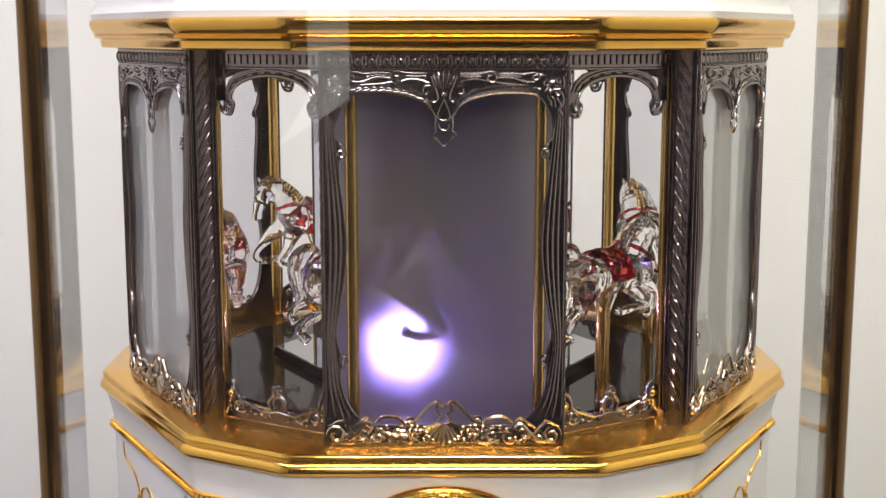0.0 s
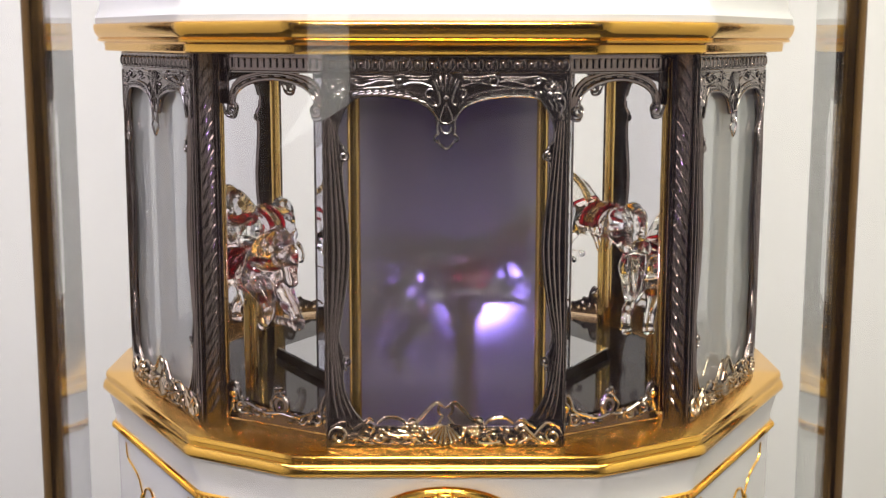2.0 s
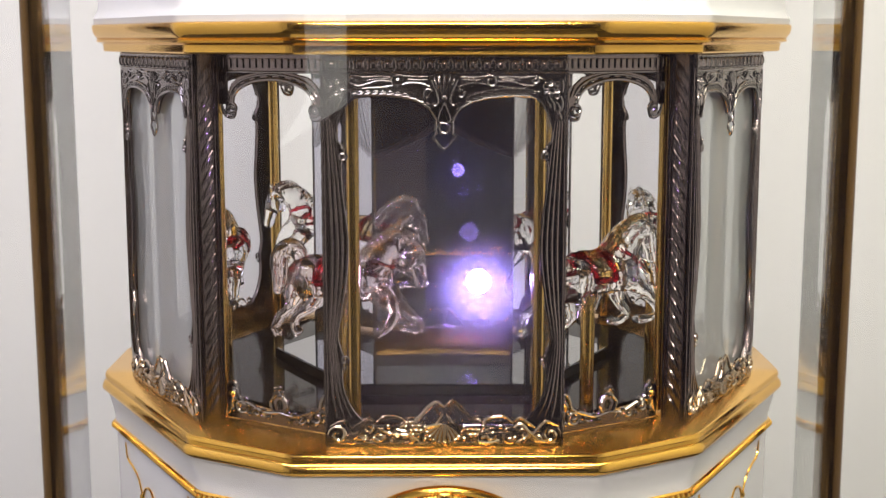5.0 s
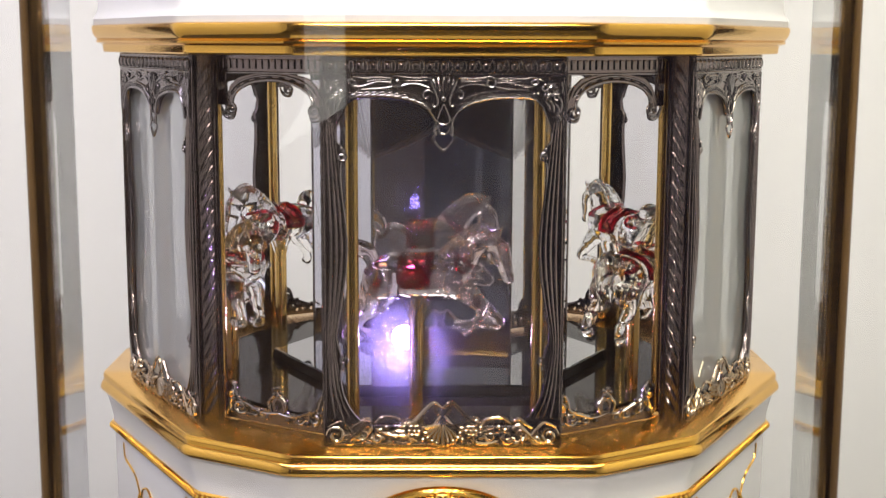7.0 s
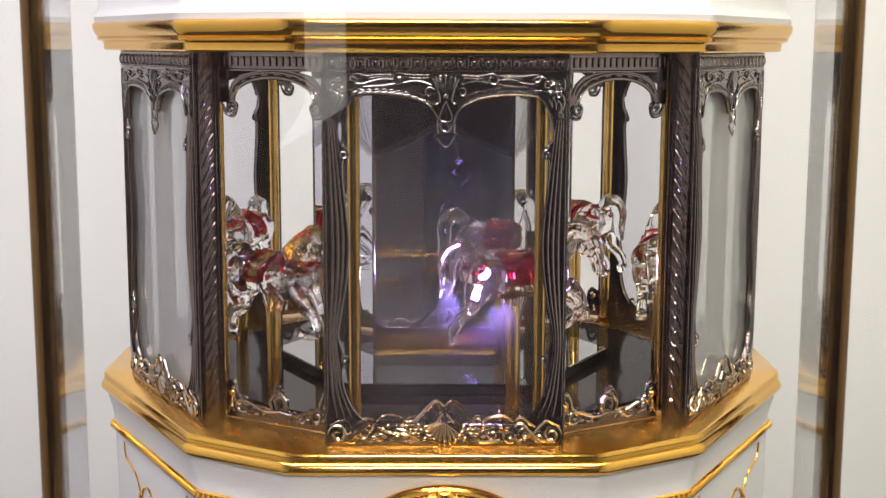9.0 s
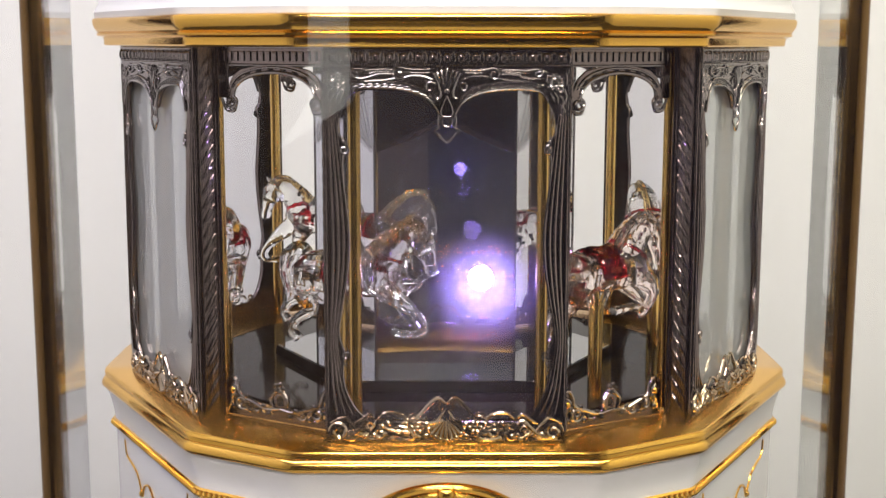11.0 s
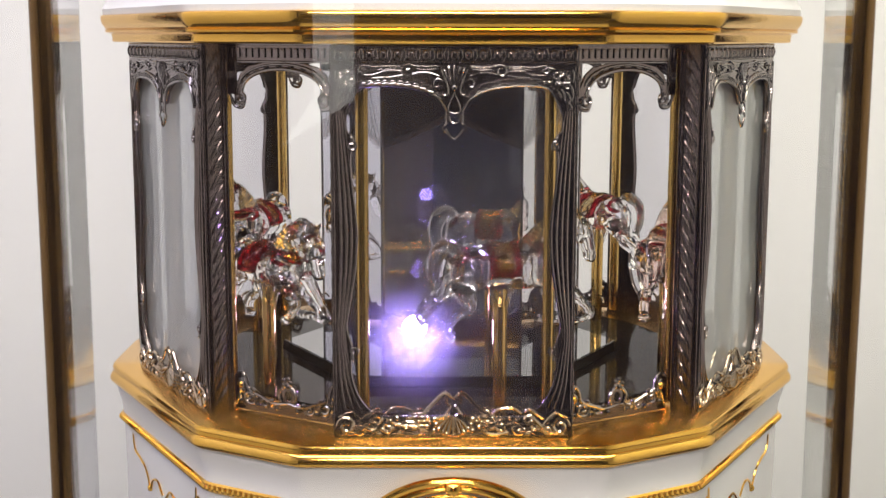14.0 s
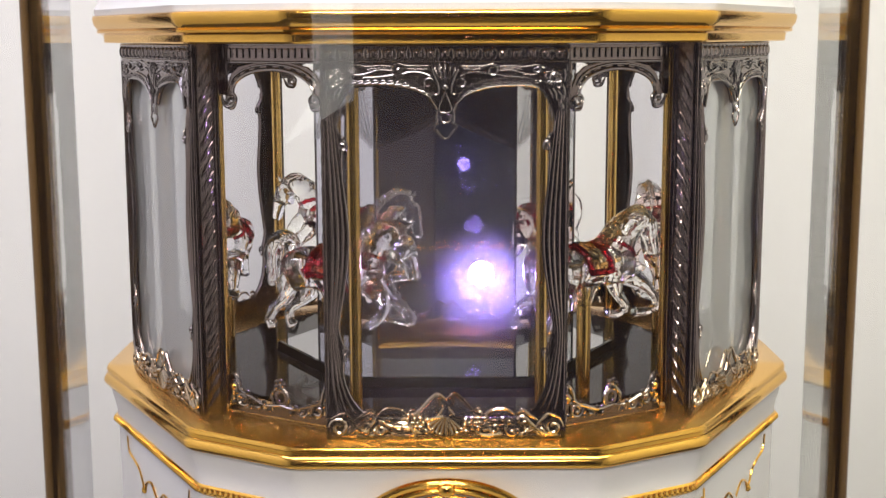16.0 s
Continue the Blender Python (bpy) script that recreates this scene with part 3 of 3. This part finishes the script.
# ---- arched screens in the openings ----
def arched_screen():
    p = tagged(new("arched_screen"), "open dark metal arch with fretwork foot and brass tubes", "arch", "arches between the panels")
    half = .0312
    arch = [(-.0250, .1660)] + [(-.0215 + .0215 * (1 - math.cos(a)), .1700 + .0140 * math.sin(a) ** .8) for a in np.linspace(.02, math.pi - .02, 22)] + [(.0250, .1660)]
    arch = [(u * 1.06, z - .0006) for u, z in arch]
    out = [(u * 1.08, z + .0036) for u, z in arch[2:-2]]
    outline = [(-half, H), (-half, .1700), (-.0272, .1700), (-.0268, .1655)] + arch + [(.0268, .1655), (.0272, .1700), (half, .1700), (half, H)]
    holes = []
    for s in (-1, 1):
        holes.append([(s * .0262, .1750), (s * .0235, .1810), (s * .0190, .1848), (s * .0110, .1866), (s * .0262, .1866)])
    part("arch_plate", plate(outline, holes, 0, .0016, .0003), DARK, p, "dark metal arch plate")
    bm = bmesh.new()
    line(bm, [(u * .985, z + .0002) for u, z in arch[1:-1]], .0011)
    line(bm, [(u * 1.06, z + .0026) for u, z in arch[2:-2]], .0006)
    for i in range(3, 20, 2):
        u, z = arch[i]
        ball(bm, u * 1.02, -.0006, z + .0014, .0011, seg=6)
    for s in (-1, 1):
        line(bm, spiral(s * .0235, .1680, .0034, 1.4, math.pi / 2, s), .0011)
        line(bm, [(s * .0290, .1700), (s * .0265, .1645), (s * .0225, .1635), (s * .0205, .1665)], .0010, n=14)
        for i in range(6):
            ball(bm, s * .0288 + .0014 * math.cos(i * 1.047), -.0006, .1800 + .0014 * math.sin(i * 1.047), .0009, seg=6)
    for z in (.1872, .1962):
        tube(bm, [(-half, -.0003, z), (half, -.0003, z)], .0006, 6)
    rail = bmesh.new()
    for i in range(17):
        box(rail, -half + .0022 + i * .0036, -half + .0044 + i * .0036, -.0008, .0004, .1892, .1942, .0003)
    tagged(part("dentil_moulding", rail, DARK, p, "fine dark dentil moulding"), kind="stuff")
    part("arch_relief", bm, SILVER, p, "bright scrolled edge of the arch")
    bm = bmesh.new()
    crest = smooth_path([(-half, .0185), (-.0290, .0200), (-.0262, .0208), (-.0240, .0175), (-.0228, .0120), (-.0200, .0125), (-.0165, .0095), (-.0110, .0066), (-.0060, .0064), (-.0040, .0105), (-.0050, .0140), (-.0022, .0165), (0, .0200)], 40)
    crest = [tuple(q) for q in crest]
    outline = [(-half, 0)] + crest + [(-u, z) for u, z in crest[::-1][1:]] + [(half, 0)]
    disc = lambda cx, cz, r, q=1.0: [(cx + r * math.cos(a), cz + r * q * math.sin(a)) for a in np.linspace(0, math.tau, 12, endpoint=False)]
    holes = []
    for s in (-1, 1):
        for cx, cz, r, q in ((.0270, .0150, .0019, 1.4), (.0285, .0060, .0013, 1.8), (.0235, .0065, .0015, 1), (.0190, .0085, .0014, .8), (.0155, .0045, .0014, .8), (.0100, .0040, .0013, .8), (.0055, .0038, .0010, 1), (.0200, .0038, .0011, 1)):
            holes.append(disc(s * cx, cz, r, q))
    holes.append(disc(0, .0110, .0019, 1.5))
    part("foot_plate", plate(outline, holes, .0006, .0018, .0002), DARK, p, "pierced dark metal foot plate")
    for s in (-1, 1):
        line(bm, [(s * .0300, .0180), (s * .0262, .0205), (s * .0240, .0170), (s * .0225, .0120), (s * .0160, .0090), (s * .0080, .0060), (0, .0070)], .0011, 0, n=24)
        line(bm, spiral(s * .0215, .0075, .0042, 1.5, 0, s), .0010, 0)
        line(bm, spiral(s * .0125, .0055, .0028, 1.4, 0, -s), .0009, 0)
        line(bm, [(s * .0300, .0020), (s * .0280, .0090), (s * .0255, .0140), (s * .0275, .0170)], .0010, 0, n=14)
        line(bm, [(s * .0030, .0060), (s * .0050, .0120), (s * .0026, .0155), (0, .0190)], .0009, 0, n=14)
        for x, z in ((.0170, .0040), (.0060, .0038), (.0265, .0050), (.0250, .0110), (.0190, .0115), (.0090, .0075)):
            ball(bm, s * x, -.0004, z, .0013, seg=6)
    for i in range(5):
        ball(bm, .0022 * math.cos(i * 1.257), -.0004, .0185 + .0022 * math.sin(i * 1.257), .0013, seg=6)
    part("foot_fretwork", bm, SILVER, p, "pierced scroll fretwork foot")
    for s in (-1, 1):
        bm = bmesh.new()
        tube(bm, [(s * .0378, .0078, .001), (s * .0378, .0078, H - .003)], .0029, 18)
        part("brass_tube", bm, BRASS, p, "polished brass tube")
        bm = bmesh.new()
        ball(bm, s * .0272, -.0006, .0135, .0019, .0012, .0019, 10)
        part("screw_cap", bm, GOLD, p, "small gold screw cap")
    return p


first = arched_screen()
for k in range(6):
    m = Matrix.Rotation(radians(30 + 60 * k), 4, "Z") @ pose(0, -APO_B + .0155, .0008) @ Matrix.Diagonal((1.07, 1, 1, 1))
    if k == 0:
        first.matrix_basis = m
    else:
        copy_thing(first, m)


# ---- frosted film behind the front pane, drawn up into the roof in place of glass that switches clear ----
def frosted_film():
    bm = bmesh.new()
    bm.faces.new([bm.verts.new(v) for v in ((-.0555, 0, 0), (.0555, 0, 0), (.0555, 0, .188), (-.0555, 0, .188))])
    ob = tagged(new("frosted_film"), "frosted film screen behind the front pane, in place of switchable glass", "screen")
    part("film", bm, FROST, ob, "", False)
    # the hem bar is added with the film
    bm = bmesh.new()
    tube(bm, [(-.0555, 0, 0), (.0555, 0, 0)], .0007, 8)
    part("hem_bar", bm, SILVER, ob, "thin metal hem bar")
    return ob


film_screen = frosted_film()


# ---- lights on the pillar ----
def led(name, mat, r, label):
    e = tagged(new(name), label, "light")
    bm = bmesh.new()
    ball(bm, 0, -.0006, 0, r, r * .35, r, 20)
    part("bulb", bm, mat, e)
    bm = bmesh.new()
    tube(bm, [(0, .0003, 0), (0, .005, 0)], [r * 1.15, r * 1.15], 16)
    part("socket", bm, DARK, e, "dark metal socket")
    return e


# bulbs are drawn larger than the LEDs, with their glare in the size
violet_led = led("violet_light", VIOLET, .0070, "bright violet-white light on the mirrored pillar")
warm_led = led("warm_light", WARM, .0062, "warm white light on the mirrored pillar")


# ---- glass horses ----
def remeshed(name, bm, mat, voxel):
    me = bpy.data.meshes.new("rough")
    bm.to_mesh(me)
    bm.free()
    ob = bpy.data.objects.new("rough", me)
    scene.collection.objects.link(ob)
    mod = ob.modifiers.new("remesh", "REMESH")
    mod.mode, mod.voxel_size, mod.use_smooth_shade = "VOXEL", voxel, True
    sm = ob.modifiers.new("smooth", "SMOOTH")
    sm.factor, sm.iterations = .5, 4
    bpy.context.view_layer.update()
    out = bpy.data.meshes.new_from_object(ob.evaluated_get(bpy.context.evaluated_depsgraph_get()))
    bpy.data.objects.remove(ob)
    bpy.data.meshes.remove(me)
    out.name = name
    co = np.empty(len(out.vertices) * 3, "f")
    no = np.empty(len(out.vertices) * 3, "f")
    out.vertices.foreach_get("co", co)
    out.vertex_normals.foreach_get("vector", no)
    co, no = co.reshape(-1, 3), no.reshape(-1, 3)
    lump = np.array([noise.noise(Vector(v) * 170) * .00035 + noise.noise(Vector(v) * 380) * .00012 for v in co])
    co = co + no * lump[:, None]
    co[:, 1] *= 1.18
    out.vertices.foreach_set("co", co.ravel())
    out.update()
    out.materials.clear()
    out.materials.append(mat)
    out.shade_smooth()
    return out


def limb(bm, pts, n=18, sides=12):
    """A sweep through rows of x, y, z, radius."""
    rows = smooth_path(pts, n)
    tube(bm, [r[:3] for r in rows], [max(.0006, r[3]) for r in rows], sides)


def carousel_horse(front_legs, hind_legs, tail, head_drop, saddle_mat, label):
    e = tagged(new("carousel_horse"), label, "horse figurine", "glass horses of the carousel")
    bm = bmesh.new()
    limb(bm, [(-.0255, 0, .0790, .0040), (-.0190, 0, .0770, .0112), (-.0080, 0, .0745, .0108), (.0040, 0, .0740, .0106), (.0150, 0, .0760, .0122), (.0240, 0, .0775, .0104), (.0290, 0, .0785, .0040)], 24, 18)
    h = head_drop
    limb(bm, [(.0160, 0, .0790, .0110), (.0225, 0, .0870, .0102), (.0290, 0, .0945, .0086), (.0360, 0, .0992 - h * .3, .0070), (.0425, 0, .0990 - h * .6, .0056)], 18, 14)
    limb(bm, [(.0395, 0, .1000 - h * .6, .0040), (.0442, 0, .0962 - h, .0060), (.0468, 0, .0905 - h, .0048), (.0486, 0, .0840 - h, .0036), (.0497, 0, .0795 - h, .0034), (.0494, 0, .0772 - h, .0018)], 16, 12)
    for s in (-1, 1):
        limb(bm, [(.0425, s * .0022, .1015 - h * .6, .0012), (.0450, s * .0030, .1040 - h * .6, .0013), (.0462, s * .0034, .1068 - h * .6, .0005)], 8, 8)
        ball(bm, .0452, s * .0050, .0945 - h, .0015, seg=8)
        ball(bm, .0500, s * .0026, .0800 - h, .0013, seg=8)
        ball(bm, .0205, s * .0075, .0765, .0075, .0060, .0092, 14)
        ball(bm, -.0175, s * .0068, .0755, .0108, .0072, .0112, 16)
        ball(bm, .0415, s * .0038, .0920 - h, .0034, .0024, .0040, 10)
    for s, leg in zip((-1, 1), front_legs):
        limb(bm, [(x, s * y, z, r * 1.28) for x, y, z, r in leg], 18, 10)
    for s, leg in zip((-1, 1), hind_legs):
        limb(bm, [(x, s * y, z, r * 1.28) for x, y, z, r in leg], 18, 10)
    body = new("body", remeshed("body", bm, CLEAR, .00075))
    body.parent = e
    tagged(body, "clear blown glass horse body")
    bm = bmesh.new()
    limb(bm, [(x, y, z, r * 1.6) for x, y, z, r in tail], 20, 10)
    limb(bm, [(x, y + .0022, z - .001, r * .6) for x, y, z, r in tail], 20, 8)
    t = new("tail", remeshed("tail", bm, CLEAR, .0006))
    t.parent = e
    # ribbed mane along the crest of the neck
    bm = bmesh.new()
    crest = smooth_path([(.0150, .0885), (.0190, .0945), (.0255, .1010), (.0330, .1058 - h * .2), (.0400, .1060 - h * .5), (.0440, .1040 - h * .6)], 15)
    for i, (x, z) in enumerate(crest):
        dx, dz = (crest[min(i + 1, 14)] - crest[max(i - 1, 0)])
        k = .0046 / math.hypot(dx, dz)
        limb(bm, [(x + dz * k, 0, z - dx * k, .0016), (x, 0, z, .0013), (x - dz * k * .25, 0, z + dx * k * .25, .0006)], 6, 8)
    limb(bm, [(x, 0, z, .0011) for x, z in crest], 24, 8)
    m = new("mane", remeshed("mane", bm, AMBER if saddle_mat == "amber" else CLEAR, .0005))
    m.parent = e
    tagged(m, "ribbed glass mane")
    # saddle cloth and seat
    bm = bmesh.new()
    rows = []
    for i in range(9):
        x = -.0070 + .0140 * i / 8
        row = []
        for j in range(13):
            a = radians(-88 + 176 * j / 12)
            r = .0122 + .0006 * math.cos(i * .8)
            row.append((x, r * 1.16 * math.sin(a), .0742 + r * math.cos(a) * 1.02))
        rows.append([bm.verts.new(v) for v in row])
    for a, b in zip(rows, rows[1:]):
        for j in range(12):
            bm.faces.new((a[j], a[j + 1], b[j + 1], b[j]))
    loop = [v.co.copy() for v in rows[0]] + [r[12].co.copy() for r in rows[1:]] + [v.co.copy() for v in rows[-1][::-1][1:]] + [r[0].co.copy() for r in rows[::-1][1:]]
    bmesh.ops.solidify(bm, geom=bm.faces[:], thickness=.0011)
    cloth = part("saddle_cloth", bm, RED if saddle_mat == "red" else OLIVE, e, "deep red glass saddle cloth" if saddle_mat == "red" else "olive gold glass saddle cloth")
    bm = bmesh.new()
    tube(bm, loop, .0019, 10)
    part("border", bm, RED, cloth, "thick red glass border")
    bm = bmesh.new()
    limb(bm, [(-.0080, 0, .0880, .0022), (-.0050, 0, .0868, .0034), (.0020, 0, .0858, .0036), (.0075, 0, .0880, .0026), (.0090, 0, .0905, .0012)], 14, 12)
    for s in (-1, 1):
        box(bm, -.0040, .0045, s * .0142 - .0009, s * .0142 + .0009, .0722, .0800, .0006)
    part("saddle", bm, AMBER, e, "small amber glass saddle")
    for x0, x1, z0 in ((.0215, .0265, .0830), (-.0190, -.0240, .0820)):
        bm = bmesh.new()
        pts = [(x0 + (x1 - x0) * (1 - math.cos(a)) * .5, (.0132 if x0 > 0 else .0128) * math.sin(a), z0 + .0040 * math.cos(a)) for a in np.linspace(-2.6, 2.6, 20)]
        tube(bm, pts, .0012, 8)
        part("strap", bm, RED, e, "thin red glass strap")
    # fluted glass cone between the belly and the pole
    bm = bmesh.new()
    for i in range(7):
        a = i * math.tau / 7
        limb(bm, [(.0036 * math.cos(a), .0036 * math.sin(a), .0545, .0011), (.0052 * math.cos(a), .0050 * math.sin(a), .0600, .0013), (.0085 * math.cos(a), .0070 * math.sin(a), .0665, .0016)], 7, 7)
    part("cone", bm, CLEAR, e, "fluted clear glass cone under the belly")
    bm = bmesh.new()
    tube(bm, [(0, 0, -.020), (0, 0, .062), (0, 0, .0660)], [.0040, .0040, .0030], 16)
    part("pole", bm, BRASS, e, "polished brass pole")
    return e


TUCKED = [[(.0200, .005, .0740, .0060), (.0290, .006, .0690, .0046), (.0360, .006, .0620, .0030), (.0352, .006, .0560, .0023), (.0300, .006, .0500, .0019), (.0255, .006, .0478, .0022)],
          [(.0200, .005, .0730, .0060), (.0300, .006, .0640, .0042), (.0400, .006, .0560, .0028), (.0455, .006, .0495, .0021), (.0340, .006, .0500, .0018), (.0200, .006, .0490, .0021)]]
STRETCHED = [[(.0200, .005, .0730, .0060), (.0320, .006, .0660, .0042), (.0420, .006, .0590, .0026), (.0480, .006, .0500, .0020), (.0400, .006, .0470, .0018), (.0300, .006, .0480, .0022)],
             [(.0190, .005, .0730, .0060), (.0270, .006, .0640, .0040), (.0310, .006, .0550, .0024), (.0370, .006, .0480, .0020), (.0300, .006, .0440, .0018), (.0230, .006, .0460, .0022)]]
KICK = [[(-.0190, .005, .0750, .0072), (-.0240, .006, .0660, .0052), (-.0260, .006, .0590, .0030), (-.0330, .006, .0530, .0024), (-.0370, .006, .0460, .0021), (-.0340, .006, .0425, .0026)],
        [(-.0170, .005, .0740, .0070), (-.0180, .006, .0640, .0050), (-.0230, .006, .0560, .0028), (-.0310, .006, .0510, .0023), (-.0330, .006, .0440, .0020), (-.0300, .006, .0400, .0026)]]
CROUCH = [[(-.0190, .005, .0750, .0072), (-.0220, .006, .0650, .0052), (-.0180, .006, .0560, .0030), (-.0270, .006, .0500, .0023), (-.0300, .006, .0430, .0020), (-.0260, .006, .0390, .0026)],
          [(-.0180, .005, .0740, .0070), (-.0260, .006, .0670, .0050), (-.0300, .006, .0600, .0028), (-.0390, .006, .0560, .0023), (-.0430, .006, .0490, .0020), (-.0400, .006, .0450, .0026)]]
TAIL_A = [(-.0225, 0, .0830, .0024), (-.0270, 0, .0900, .0030), (-.0330, 0, .0905, .0032), (-.0375, 0, .0840, .0032), (-.0375, 0, .0740, .0028), (-.0395, 0, .0640, .0014)]
TAIL_B = [(-.0225, 0, .0825, .0024), (-.0280, 0, .0870, .0032), (-.0340, 0, .0830, .0034), (-.0360, 0, .0740, .0030), (-.0340, 0, .0650, .0024), (-.0370, 0, .0580, .0012)]
horse_one = carousel_horse(TUCKED, KICK, TAIL_A, .004, "red", "clear glass carousel horse, red saddle cloth, on a brass pole")
horse_two = carousel_horse(STRETCHED, CROUCH, TAIL_B, .0, "amber", "clear glass carousel horse, amber mane, on a brass pole")
horses = [horse_one, horse_two] + [copy_thing((horse_one, horse_two)[k % 2], Matrix()) for k in range(4)]
for c in horses[0].children:
    if c.name.split(".")[0] in ("body", "tail"):
        c.material_slots[0].link = "OBJECT"
        c.material_slots[0].material = PINK
tagged(horses[0], "faintly pink glass carousel horse, red saddle, on a brass pole")


# ---- what moves ----
def motions():
    # the turntable does not run quite evenly
    lag_times, lags = (0, 1, 2.5, 4, 5.5, 7, 8, 12, 14, 16), (2.4, 4.4, 6.2, 5.6, 2.6, .2, .2, 0, .8, 2.0)
    for k, horse in enumerate(horses):
        rows = []
        for i in range(33):
            t = i * .5
            phi = -6.1 + 10.85 * (t - 7.0) + 60 * k + float(np.interp(t, lag_times, lags))
            bob = .0035 * math.cos(radians(3 * (phi - 3)))
            a = radians(phi - 90)
            rows.append((t, pose(.138 * math.cos(a), .138 * math.sin(a), bob, 0, 0, phi)))
        walk(horse, rows)
    down, up = pose(0, -APO + .0220, .004), pose(0, -APO + .0220, .196)
    walk(film_screen, [(0, down), (4.5, down), (4.95, up), (16, up)])
    face = -.0705 - .0045
    # one moving bulb stands in for two fixed lights that switch
    spot_a, spot_b = pose(-.0218, face, .0320), pose(.0208, face, .0645)
    rows, here = [(0, spot_a)], spot_a
    for t, there in ((1.35, spot_b), (5.2, spot_a), (8.35, spot_b), (11.8, spot_a), (15.25, spot_b)):
        rows += [(t, here), (t + .1, there)]
        here = there
    walk(violet_led, rows + [(16, here)])
    back, lit = pose(-.0110, -.0610, .0960), pose(-.0110, face, .0960)
    walk(warm_led, [(0, back), (3.05, back), (3.15, lit), (4.6, lit), (4.7, back), (16, back)])


motions()
